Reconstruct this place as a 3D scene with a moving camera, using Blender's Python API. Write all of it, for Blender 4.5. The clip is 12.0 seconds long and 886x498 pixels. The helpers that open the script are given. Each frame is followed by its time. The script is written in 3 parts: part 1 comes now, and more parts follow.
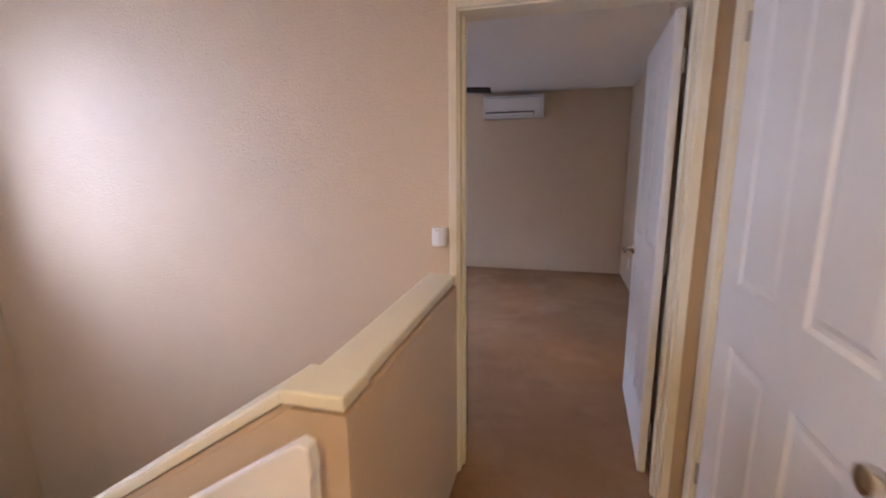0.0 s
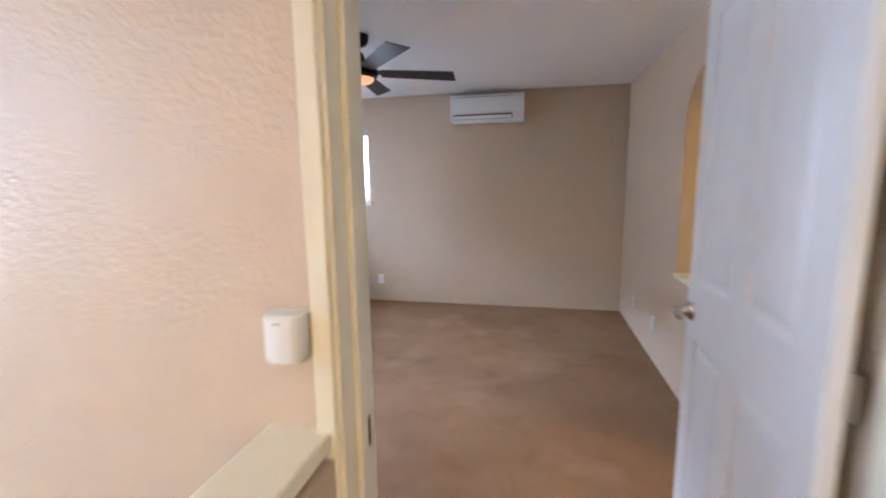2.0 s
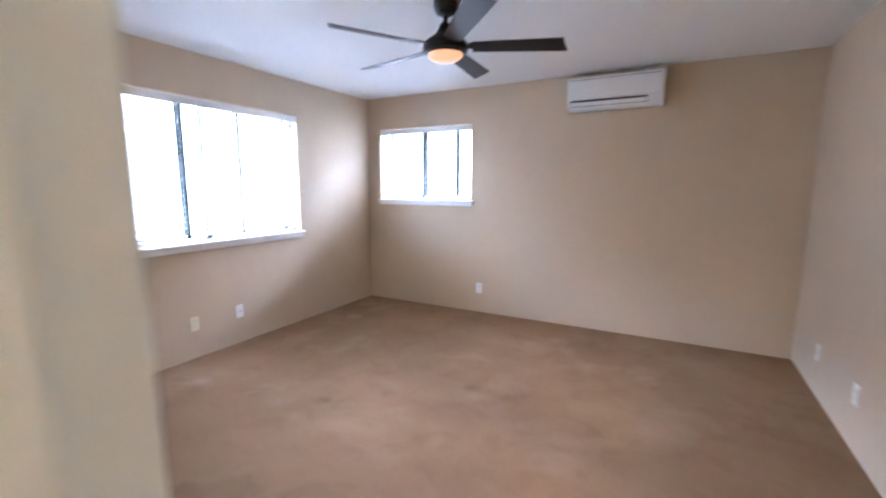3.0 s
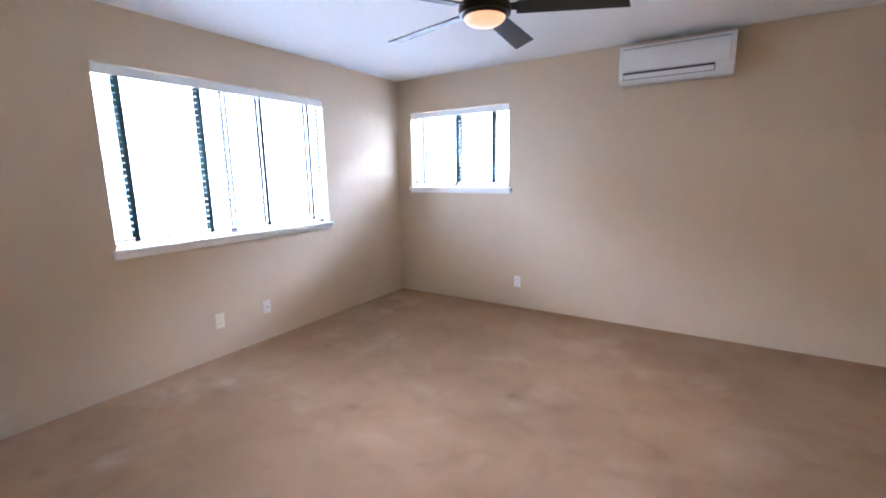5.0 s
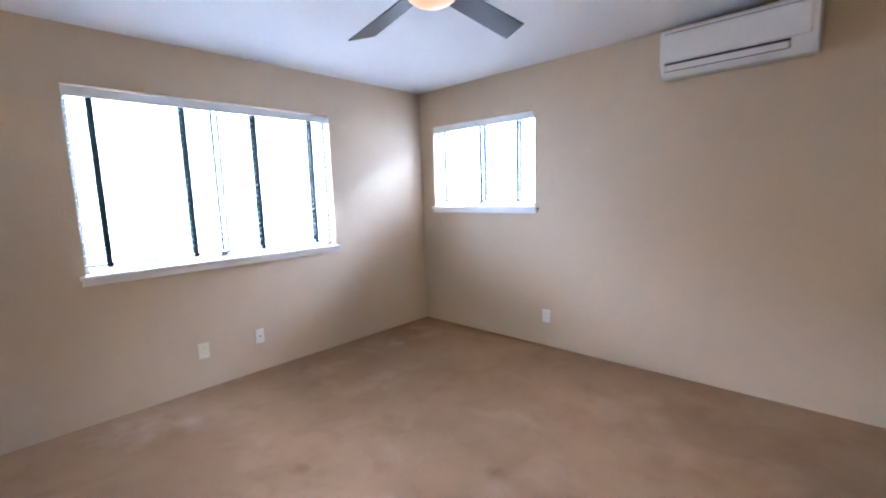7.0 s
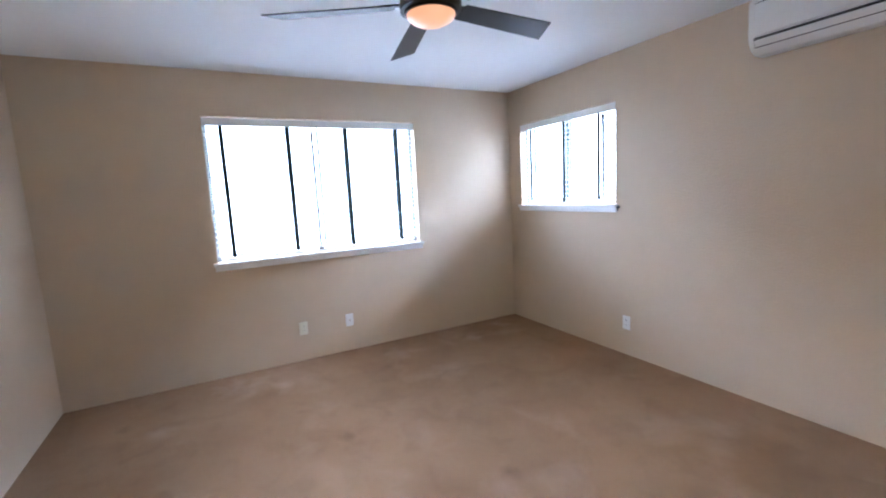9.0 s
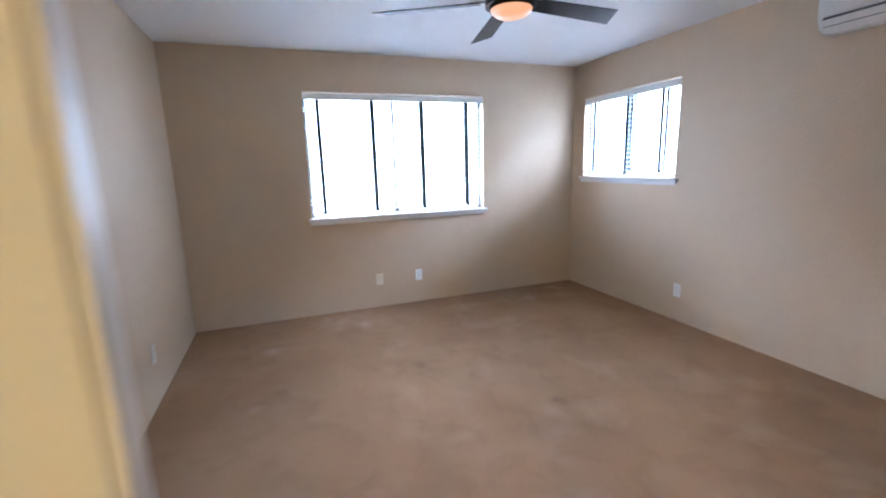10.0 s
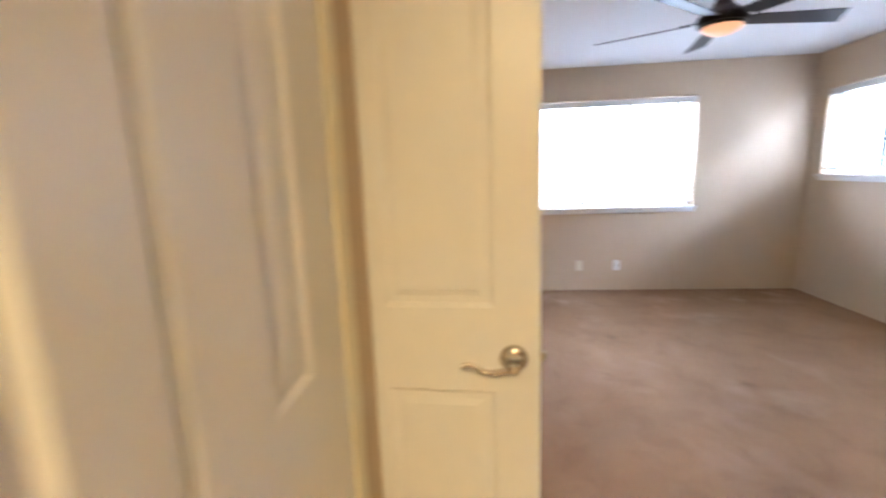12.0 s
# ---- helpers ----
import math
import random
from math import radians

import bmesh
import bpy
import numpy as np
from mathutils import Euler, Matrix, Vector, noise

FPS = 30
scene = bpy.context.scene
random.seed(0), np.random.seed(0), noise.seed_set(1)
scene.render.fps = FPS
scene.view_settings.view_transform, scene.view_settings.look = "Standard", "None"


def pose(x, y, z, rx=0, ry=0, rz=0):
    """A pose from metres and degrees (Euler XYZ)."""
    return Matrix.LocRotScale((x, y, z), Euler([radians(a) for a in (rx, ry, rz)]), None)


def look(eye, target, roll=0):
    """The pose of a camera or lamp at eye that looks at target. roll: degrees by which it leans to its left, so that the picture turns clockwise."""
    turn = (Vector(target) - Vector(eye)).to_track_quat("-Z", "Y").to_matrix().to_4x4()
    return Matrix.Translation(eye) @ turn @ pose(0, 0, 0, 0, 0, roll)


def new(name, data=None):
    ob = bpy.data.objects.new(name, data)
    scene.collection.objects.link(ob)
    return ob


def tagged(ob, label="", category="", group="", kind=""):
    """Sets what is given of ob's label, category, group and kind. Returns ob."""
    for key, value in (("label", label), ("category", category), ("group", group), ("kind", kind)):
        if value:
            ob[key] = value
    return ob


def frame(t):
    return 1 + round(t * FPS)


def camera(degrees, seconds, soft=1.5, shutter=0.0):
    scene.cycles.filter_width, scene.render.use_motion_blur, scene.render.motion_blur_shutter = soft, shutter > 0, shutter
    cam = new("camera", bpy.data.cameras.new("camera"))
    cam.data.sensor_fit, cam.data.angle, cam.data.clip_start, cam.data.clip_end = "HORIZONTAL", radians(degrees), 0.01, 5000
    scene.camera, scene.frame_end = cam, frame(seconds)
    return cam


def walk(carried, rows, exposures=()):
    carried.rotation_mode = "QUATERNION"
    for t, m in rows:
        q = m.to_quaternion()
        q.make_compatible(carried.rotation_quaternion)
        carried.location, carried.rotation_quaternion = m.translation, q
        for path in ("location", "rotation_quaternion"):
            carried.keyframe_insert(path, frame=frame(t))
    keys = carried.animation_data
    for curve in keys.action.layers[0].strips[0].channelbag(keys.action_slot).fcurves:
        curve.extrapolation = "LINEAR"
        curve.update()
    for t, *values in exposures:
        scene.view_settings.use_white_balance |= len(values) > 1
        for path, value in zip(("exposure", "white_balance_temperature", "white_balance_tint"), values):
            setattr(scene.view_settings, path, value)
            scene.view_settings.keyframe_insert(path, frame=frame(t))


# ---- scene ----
cam = camera(92.1, 12.0, soft=2.0, shutter=0.8)
PATH = [
    (0, (0.227, -0.255, 1.483), (-0.28, 1.642, 1.099), -0.6),
    (0.5, (0.15, -0.044, 1.484), (-0.331, 1.862, 1.119), 1.0),
    (1, (0.115, 0.209, 1.456), (-0.259, 2.128, 1.033), -1.2),
    (1.5, (0.164, 0.539, 1.458), (-0.169, 2.476, 1.085), -1.1),
    (2, (0.139, 0.919, 1.427), (-0.273, 2.853, 1.128), -0.7),
    (2.5, (0.126, 1.252, 1.421), (-0.513, 3.126, 1.14), -1.8),
    (3, (0.166, 1.544, 1.414), (-0.775, 3.284, 1.119), 0.1),
    (3.5, (0.13, 1.723, 1.421), (-0.927, 3.385, 1.071), 0.8),
    (5.5, (-0.03, 1.839, 1.4), (-1.116, 3.481, 1.051), -2.0),
    (6, (-0.014, 2.005, 1.397), (-1.231, 3.561, 1.083), -2.9),
    (6.5, (0.07, 2.278, 1.391), (-1.165, 3.827, 1.115), -2.2),
    (8.5, (0.483, 2.968, 1.388), (-1.289, 3.86, 1.132), -2.1),
    (9, (0.622, 2.947, 1.421), (-1.132, 3.872, 1.158), -3.0),
    (9.5, (0.796, 2.786, 1.407), (-1.052, 3.51, 1.165), -0.7),
    (10, (0.968, 2.692, 1.415), (-0.876, 3.370, 1.028), -1.7),
    (10.5, (1.143, 2.66, 1.407), (-0.72, 3.259, 0.994), -1.0),
    (11, (1.322, 2.648, 1.403), (-0.591, 3.088, 1.021), -1.8),
    (11.5, (1.495, 2.559, 1.371), (-0.46, 2.757, 0.998), -2.4),
    (12, (1.694, 2.483, 1.411), (-0.263, 2.28, 1.053), -2.1),
]
walk(cam, [(t, look(eye, target, roll)) for t, eye, target, roll in PATH],
     exposures=[(0, -0.42, 6500, 24), (0.8, -0.1, 6350, 17), (1.5, 0.14, 6200, 13), (2.5, 0.58, 6100, 12), (5.5, 0.74, 5980, 11), (8.5, 0.45, 5950, 9), (9.5, 0.45, 5930, 8), (10.5, 0.34, 6050, 9), (11.3, 0.45, 6150, 10), (12, 0.62, 6350, 11)])

# ---- world, lamps ----
def set_world():
    w = bpy.data.worlds.new("sky")
    scene.world = w
    w.use_nodes = True
    nt = w.node_tree
    sky = nt.nodes.new("ShaderNodeTexSky")
    sky.sky_type, sky.sun_disc = "NISHITA", False
    sky.sun_elevation, sky.sun_rotation = radians(48), radians(150)
    bg = nt.nodes["Background"]
    bg.inputs["Strength"].default_value = 0.12
    nt.links.new(sky.outputs[0], bg.inputs[0])


def area_lamp(name, eye, target, w, h, watts, colour):
    d = bpy.data.lights.new(name, "AREA")
    d.shape, d.size, d.size_y, d.energy, d.color = "RECTANGLE", w, h, watts, colour
    ob = new(name, d)
    ob.matrix_world = look(eye, target)
    return ob


set_world()
sun_data = bpy.data.lights.new("sun", "SUN")
sun_data.energy, sun_data.angle, sun_data.color = 2.5, radians(0.5), (1, 0.95, 0.88)
sun = new("sun", sun_data)
sun.matrix_world = look((4, -7, 9), (0, 0, 0))

DAY = (0.57, 0.70, 1.0)
WARM = (1.0, 0.755, 0.39)
area_lamp("west_sky", (-6.8, 3.7, 4.5), (-3.2, 3.8, 1.5), 5.0, 2.4, 8200, DAY)
area_lamp("stair_sky", (-6.2, -2.5, 3.1), (-3.2, 0.4, 1.7), 3.2, 3.0, 640, DAY)
area_lamp("north_sky", (-1.5, 9.6, 4.9), (-2.3, 5.9, 1.6), 6.0, 2.4, 11500, DAY)


# ---- materials ----
def mat(name, a, b, rough=0.5, grain=30.0, bump=0.1, bump_scale=200.0, dist=0.002, blotch=1.2, metal=0.0, spec=0.5, rough_var=0.08):
    """Two-scale noise between colours a and b, with fine relief."""
    m = bpy.data.materials.new(name)
    m.use_nodes = True
    nt = m.node_tree
    p = nt.nodes["Principled BSDF"]
    tc = nt.nodes.new("ShaderNodeTexCoord")
    n1 = nt.nodes.new("ShaderNodeTexNoise")
    n1.inputs["Scale"].default_value, n1.inputs["Detail"].default_value = grain, 5
    n2 = nt.nodes.new("ShaderNodeTexNoise")
    n2.inputs["Scale"].default_value, n2.inputs["Detail"].default_value = blotch, 4
    n3 = nt.nodes.new("ShaderNodeTexNoise")
    n3.inputs["Scale"].default_value, n3.inputs["Detail"].default_value = bump_scale, 3
    for n in (n1, n2, n3):
        nt.links.new(tc.outputs["Object"], n.inputs["Vector"])
    mix = nt.nodes.new("ShaderNodeMath")
    mix.operation = "MULTIPLY_ADD"
    nt.links.new(n1.outputs["Fac"], mix.inputs[0])
    mix.inputs[1].default_value = 0.4
    half = nt.nodes.new("ShaderNodeMath")
    half.operation = "MULTIPLY"
    half.inputs[1].default_value = 0.6
    nt.links.new(n2.outputs["Fac"], half.inputs[0])
    nt.links.new(half.outputs[0], mix.inputs[2])
    ramp = nt.nodes.new("ShaderNodeValToRGB")
    ramp.color_ramp.elements[0].position, ramp.color_ramp.elements[1].position = 0.3, 0.7
    ramp.color_ramp.elements[0].color, ramp.color_ramp.elements[1].color = (*a, 1), (*b, 1)
    nt.links.new(mix.outputs[0], ramp.inputs[0])
    nt.links.new(ramp.outputs[0], p.inputs["Base Color"])
    rr = nt.nodes.new("ShaderNodeMapRange")
    rr.inputs[3].default_value, rr.inputs[4].default_value = rough - rough_var, rough + rough_var
    nt.links.new(n2.outputs["Fac"], rr.inputs[0])
    nt.links.new(rr.outputs[0], p.inputs["Roughness"])
    bp = nt.nodes.new("ShaderNodeBump")
    bp.inputs["Strength"].default_value, bp.inputs["Distance"].default_value = bump, dist
    nt.links.new(n3.outputs["Fac"], bp.inputs["Height"])
    nt.links.new(bp.outputs[0], p.inputs["Normal"])
    p.inputs["Metallic"].default_value = metal
    p.inputs["Specular IOR Level"].default_value = spec
    return m


M_WALL = mat("tan_satin_paint", (0.55, 0.43, 0.30), (0.59, 0.465, 0.33), 0.48, 8, 0.9, 100, 0.0045, 0.9, spec=0.32)
M_CEIL = mat("white_ceiling_paint", (0.86, 0.87, 0.865), (0.89, 0.90, 0.895), 0.8, 20, 0.5, 90, 0.003)
M_TRIM = mat("cream_gloss_trim", (0.77, 0.715, 0.55), (0.79, 0.74, 0.58), 0.38, 3, 0.02, 60, 0.0004)
M_DOOR = mat("white_satin_door_paint", (0.77, 0.765, 0.74), (0.81, 0.805, 0.785), 0.36, 14, 0.10, 160, 0.0008)
M_WHITE = mat("white_paint", (0.78, 0.78, 0.77), (0.84, 0.84, 0.83), 0.4, 20, 0.05)
M_PLASTIC = mat("white_plastic", (0.76, 0.76, 0.74), (0.80, 0.80, 0.78), 0.35, 40, 0.04)
M_CREAM = mat("almond_plastic", (0.72, 0.67, 0.52), (0.76, 0.71, 0.57), 0.38, 40, 0.04)
M_SLAT = mat("white_faux_wood", (0.66, 0.665, 0.67), (0.71, 0.715, 0.72), 0.5, 30, 0.05)
M_TAPE = mat("dark_teal_ladder_tape", (0.012, 0.035, 0.035), (0.02, 0.05, 0.05), 0.9, 300, 0.3, 600)
M_BRONZE = mat("oil_rubbed_bronze", (0.010, 0.007, 0.006), (0.020, 0.013, 0.010), 0.42, 30, 0.06, metal=0.4, spec=0.35)
M_BLADE = mat("espresso_fan_blade", (0.010, 0.007, 0.007), (0.019, 0.013, 0.012), 0.42, 10, 0.10, 90, spec=0.28)
M_NICKEL = mat("satin_nickel", (0.62, 0.58, 0.52), (0.70, 0.66, 0.60), 0.16, 60, 0.02, metal=1.0)
M_HINGE = mat("dull_nickel", (0.40, 0.37, 0.32), (0.48, 0.45, 0.40), 0.42, 60, 0.02, metal=0.9)
M_BRASS = mat("worn_brass", (0.42, 0.30, 0.13), (0.50, 0.36, 0.17), 0.35, 60, 0.02, metal=0.9)
M_DARK = mat("dark_slot", (0.015, 0.015, 0.016), (0.025, 0.025, 0.026), 0.6)
M_VINYL = mat("white_vinyl_frame", (0.70, 0.71, 0.72), (0.76, 0.77, 0.78), 0.4)
M_GREY = mat("dark_window_metal", (0.035, 0.045, 0.045), (0.05, 0.06, 0.06), 0.45)
M_SIDE = mat("grey_window_metal", (0.24, 0.27, 0.27), (0.29, 0.32, 0.32), 0.45)
M_TILE = mat("beige_floor_tile", (0.42, 0.36, 0.28), (0.50, 0.44, 0.35), 0.3, 10, 0.1)
M_GROUND = mat("dry_grass_ground", (0.06, 0.09, 0.03), (0.11, 0.13, 0.05), 0.95, 4, 0.5, 20, 0.02)


def carpet():
    """Worn tan carpet: pile, traffic blotches, pale scuffs and a few dark stains."""
    m = mat("worn_tan_carpet", (0.205, 0.114, 0.057), (0.350, 0.212, 0.118), 0.95, 260, 0.9, 420, 0.006, 1.1, spec=0.1)
    nt = m.node_tree
    p = nt.nodes["Principled BSDF"]
    base = p.inputs["Base Color"].links[0].from_socket
    geo = nt.nodes.new("ShaderNodeNewGeometry")
    warp = nt.nodes.new("ShaderNodeTexNoise")
    warp.inputs["Scale"].default_value = 9
    nt.links.new(geo.outputs["Position"], warp.inputs["Vector"])

    def tint(src, fac, colour, amount):
        mx = nt.nodes.new("ShaderNodeMix")
        mx.data_type = "RGBA"
        mul = nt.nodes.new("ShaderNodeMath")
        mul.operation = "MULTIPLY"
        mul.inputs[1].default_value = amount
        nt.links.new(fac, mul.inputs[0])
        nt.links.new(mul.outputs[0], mx.inputs["Factor"])
        nt.links.new(src, mx.inputs["A"])
        mx.inputs["B"].default_value = (*colour, 1)
        return mx.outputs["Result"]

    # broad pale traffic smears
    n = nt.nodes.new("ShaderNodeTexNoise")
    n.inputs["Scale"].default_value, n.inputs["Detail"].default_value, n.inputs["Distortion"].default_value = 1.9, 6, 0.25
    nt.links.new(geo.outputs["Position"], n.inputs["Vector"])
    r = nt.nodes.new("ShaderNodeMapRange")
    r.inputs[1].default_value, r.inputs[2].default_value = 0.54, 0.72
    nt.links.new(n.outputs["Fac"], r.inputs[0])
    base = tint(base, r.outputs[0], (0.40, 0.265, 0.17), 0.45)
    # trodden darker swirls of the pile
    n = nt.nodes.new("ShaderNodeTexNoise")
    n.inputs["Scale"].default_value, n.inputs["Detail"].default_value, n.inputs["Distortion"].default_value = 4.6, 7, 0.9
    nt.links.new(geo.outputs["Position"], n.inputs["Vector"])
    r = nt.nodes.new("ShaderNodeMapRange")
    r.inputs[1].default_value, r.inputs[2].default_value = 0.50, 0.68
    nt.links.new(n.outputs["Fac"], r.inputs[0])
    base = tint(base, r.outputs[0], (0.16, 0.088, 0.048), 0.22)
    for x, y, rad, colour, amount in STAINS:
        d = nt.nodes.new("ShaderNodeVectorMath")
        d.operation = "DISTANCE"
        nt.links.new(geo.outputs["Position"], d.inputs[0])
        d.inputs[1].default_value = (x, y, 0)
        add = nt.nodes.new("ShaderNodeMath")
        add.operation = "MULTIPLY_ADD"
        nt.links.new(warp.outputs["Fac"], add.inputs[0])
        add.inputs[1].default_value = rad * 3.4
        nt.links.new(d.outputs["Value"], add.inputs[2])
        q = nt.nodes.new("ShaderNodeMapRange")
        q.inputs[1].default_value, q.inputs[2].default_value = rad * 1.3, rad * 3.0
        q.inputs[3].default_value, q.inputs[4].default_value = 1, 0
        nt.links.new(add.outputs[0], q.inputs[0])
        base = tint(base, q.outputs[0], colour, amount)
    nt.links.new(base, p.inputs["Base Color"])
    return m


STAIN_DARK, STAIN_PALE = (0.09, 0.055, 0.03), (0.50, 0.37, 0.28)
PINK = (0.36, 0.21, 0.15)
STAINS = [(-1.02, 4.12, 0.055, STAIN_DARK, 0.45), (-1.79, 3.50, 0.05, STAIN_DARK, 0.45), (-2.64, 4.09, 0.05, STAIN_DARK, 0.28),
          (-1.78, 2.56, 0.05, STAIN_DARK, 0.32), (-2.68, 2.28, 0.05, STAIN_DARK, 0.28), (-0.92, 4.03, 0.06, PINK, 0.3),
          (-0.76, 3.95, 0.09, PINK, 0.3), (-0.58, 3.83, 0.08, PINK, 0.25), (-3.02, 5.49, 0.10, STAIN_PALE, 0.28),
          (-2.81, 5.05, 0.10, STAIN_PALE, 0.28), (-2.76, 3.28, 0.10, STAIN_PALE, 0.28), (-2.50, 2.49, 0.09, STAIN_PALE, 0.28),
          (-1.65, 2.41, 0.04, STAIN_PALE, 0.28), (-2.95, 3.0, 0.16, STAIN_PALE, 0.3), (-2.85, 4.3, 0.14, STAIN_PALE, 0.25)]
M_CARPET = carpet()


def glow(name, colour, strength, base):
    m = mat(name, base, base, 0.4)
    p = m.node_tree.nodes["Principled BSDF"]
    p.inputs["Emission Color"].default_value = (*colour, 1)
    p.inputs["Emission Strength"].default_value = strength
    return m


M_BOWL = glow("lit_frosted_glass", (1.0, 0.46, 0.24), 0.75, (0.35, 0.30, 0.27))
M_SKY = glow("pale_overcast_sky", (0.66, 0.79, 1.0), 6.5, (0.1, 0.1, 0.1))
M_HALL_GLOBE = glow("lit_opal_glass", (1.0, 0.66, 0.33), 3.0, (0.8, 0.78, 0.74))


def glass():
    m = bpy.data.materials.new("clear_glass")
    m.use_nodes = True
    p = m.node_tree.nodes["Principled BSDF"]
    p.inputs["Base Color"].default_value = (1, 1, 1, 1)
    p.inputs["Roughness"].default_value = 0.01
    p.inputs["Transmission Weight"].default_value = 1
    p.inputs["IOR"].default_value = 1.05
    return m


M_GLASS = glass()


# ---- mesh helpers ----
def box(bm, x0, x1, y0, y1, z0, z1, m=None):
    vs = [bm.verts.new((x, y, z)) for x in (x0, x1) for y in (y0, y1) for z in (z0, z1)]
    if m is not None:
        for v in vs:
            v.co = m @ v.co
    for f in ((0, 1, 3, 2), (4, 6, 7, 5), (0, 4, 5, 1), (2, 3, 7, 6), (0, 2, 6, 4), (1, 5, 7, 3)):
        bm.faces.new([vs[i] for i in f])
    return vs


def soft_box(bm, x0, x1, y0, y1, z0, z1, r=0.004, seg=2, m=None):
    tmp = bmesh.new()
    box(tmp, x0, x1, y0, y1, z0, z1)
    bmesh.ops.bevel(tmp, geom=list(tmp.edges), offset=r, segments=seg, profile=0.5, affect="EDGES")
    merge(bm, tmp, m)


def merge(bm, tmp, m=None):
    made = {v: bm.verts.new(m @ v.co if m is not None else v.co) for v in tmp.verts}
    for f in tmp.faces:
        bm.faces.new([made[v] for v in f.verts])
    tmp.free()


def spin(bm, profile, seg=32, m=None, closed=False):
    """A turned body: profile of (radius, z)."""
    rings = []
    for r, z in profile:
        ring = []
        for i in range(seg):
            a = 2 * math.pi * i / seg
            co = Vector((r * math.cos(a), r * math.sin(a), z))
            ring.append(bm.verts.new(m @ co if m is not None else co))
        rings.append(ring)
    for a, b in zip(rings, rings[1:]):
        for i in range(seg):
            j = (i + 1) % seg
            bm.faces.new((a[i], a[j], b[j], b[i]))
    bm.faces.new(list(reversed(rings[0])))
    bm.faces.new(rings[-1])


def prism(bm, outline, depth, m=None):
    """outline in (x, y), drawn out along z from 0 to depth."""
    lo = [bm.verts.new(m @ Vector((x, y, 0)) if m is not None else (x, y, 0)) for x, y in outline]
    hi = [bm.verts.new(m @ Vector((x, y, depth)) if m is not None else (x, y, depth)) for x, y in outline]
    n = len(outline)
    bm.faces.new(list(reversed(lo)))
    bm.faces.new(hi)
    for i in range(n):
        j = (i + 1) % n
        bm.faces.new((lo[i], lo[j], hi[j], hi[i]))


def part(name, bm, material, parent=None, label="", smooth=False):
    bmesh.ops.recalc_face_normals(bm, faces=list(bm.faces))
    me = bpy.data.meshes.new(name)
    bm.to_mesh(me)
    bm.free()
    me.materials.append(material)
    if smooth:
        for p in me.polygons:
            p.use_smooth = True
        me.set_sharp_from_angle(angle=radians(35))
    ob = new(name, me)
    if parent is not None:
        ob.parent = parent
    if label:
        ob["label"] = label
    return ob


def thing(name, m, label, category, group="", kind=""):
    ob = new(name)
    ob.empty_display_size = 0.1
    ob.matrix_world = m
    return tagged(ob, label, category, group, kind)


def structure(name, bm, material, label, category):
    return tagged(part(name, bm, material), label, category, "", "structure")


def wall(name, axis, a0, a1, t0, t1, z0, z1, holes, label):
    """A wall along 'x' or 'y' from a0 to a1, thick from t0 to t1, with holes (a0, a1, z0, z1) right through it."""
    bm = bmesh.new()

    def put(u0, u1, w0, w1):
        if u1 - u0 < 1e-6 or w1 - w0 < 1e-6:
            return
        if axis == "x":
            box(bm, u0, u1, t0, t1, w0, w1)
        else:
            box(bm, t0, t1, u0, u1, w0, w1)

    at = a0
    for h0, h1, b0, b1 in sorted(holes):
        put(at, h0, z0, z1)
        put(h0, h1, z0, b0)
        put(h0, h1, b1, z1)
        at = h1
    put(at, a1, z0, z1)
    return structure(name, bm, M_WALL, label, "wall")


# ---- the place: plan ----
CEIL = 2.44
XW, YN, XE = -3.22, 5.855, 1.098          # bedroom faces: west, north, east
YS_HALL, YS_ROOM = 1.565, 1.705          # door wall
LOW = -3.1
DOOR_X0, DOOR_X1, DOOR_H = -0.199, 0.718, 2.108   # rough opening of the bedroom door
W1 = (2.93, 4.72, 0.95, 2.098)
W2 = (-3.03, -1.82, 1.25, 2.075)
W3 = (-0.40, 0.98, 1.20, 2.30)
NICHE = (3.26, 4.05, 0.80, 2.16)
CLOSET_Y, CLOSET = 2.20, (0.905, 1.80)

wall("wall_west", "y", -1.75, 6.0, XW - 0.15, XW, LOW, CEIL, [W1, W3], "tan satin painted outer wall with windows")
wall("wall_north", "x", XW, 3.6, YN, YN + 0.145, LOW, CEIL, [W2], "tan satin painted outer wall under the air conditioner")
wall("wall_east", "y", 3.14, YN, XE, XE + 0.12, 0, CEIL, [NICHE], "tan painted partition with arched pass-through")
wall("wall_closet_west", "y", YS_ROOM, CLOSET_Y - 0.10, 0.722, 0.80, 0, CEIL, [], "tan painted closet side wall behind the open door")
wall("wall_closet_front", "x", 0.722, 3.45, CLOSET_Y - 0.10, CLOSET_Y, 0, CEIL, [(CLOSET[0], CLOSET[1], 0.0, 2.05)], "tan painted wall round the folding closet doors")
wall("wall_south_stair", "x", XW, -0.6, YS_HALL, 1.845, LOW, CEIL, [], "tan orange-peel painted wall beside the stairwell")
wall("wall_south_door", "x", -0.6, 3.6, YS_HALL, YS_ROOM, LOW, CEIL, [(DOOR_X0, DOOR_X1, -0.2, DOOR_H)], "tan painted wall with the bedroom doorway")
wall("wall_hall_east", "y", -1.6, YS_HALL, 0.80, 0.92, LOW, CEIL, [(0.463, 1.453, 0.0, 2.108)], "tan painted hallway wall with a closet door")
wall("wall_hall_south", "x", XW, 0.92, -1.75, -1.6, LOW, CEIL, [], "tan painted wall at the end of the hallway")
wall("wall_stair_south", "x", XW, -0.2, -0.74, -0.62, LOW, CEIL, [], "tan painted wall along the stairs")
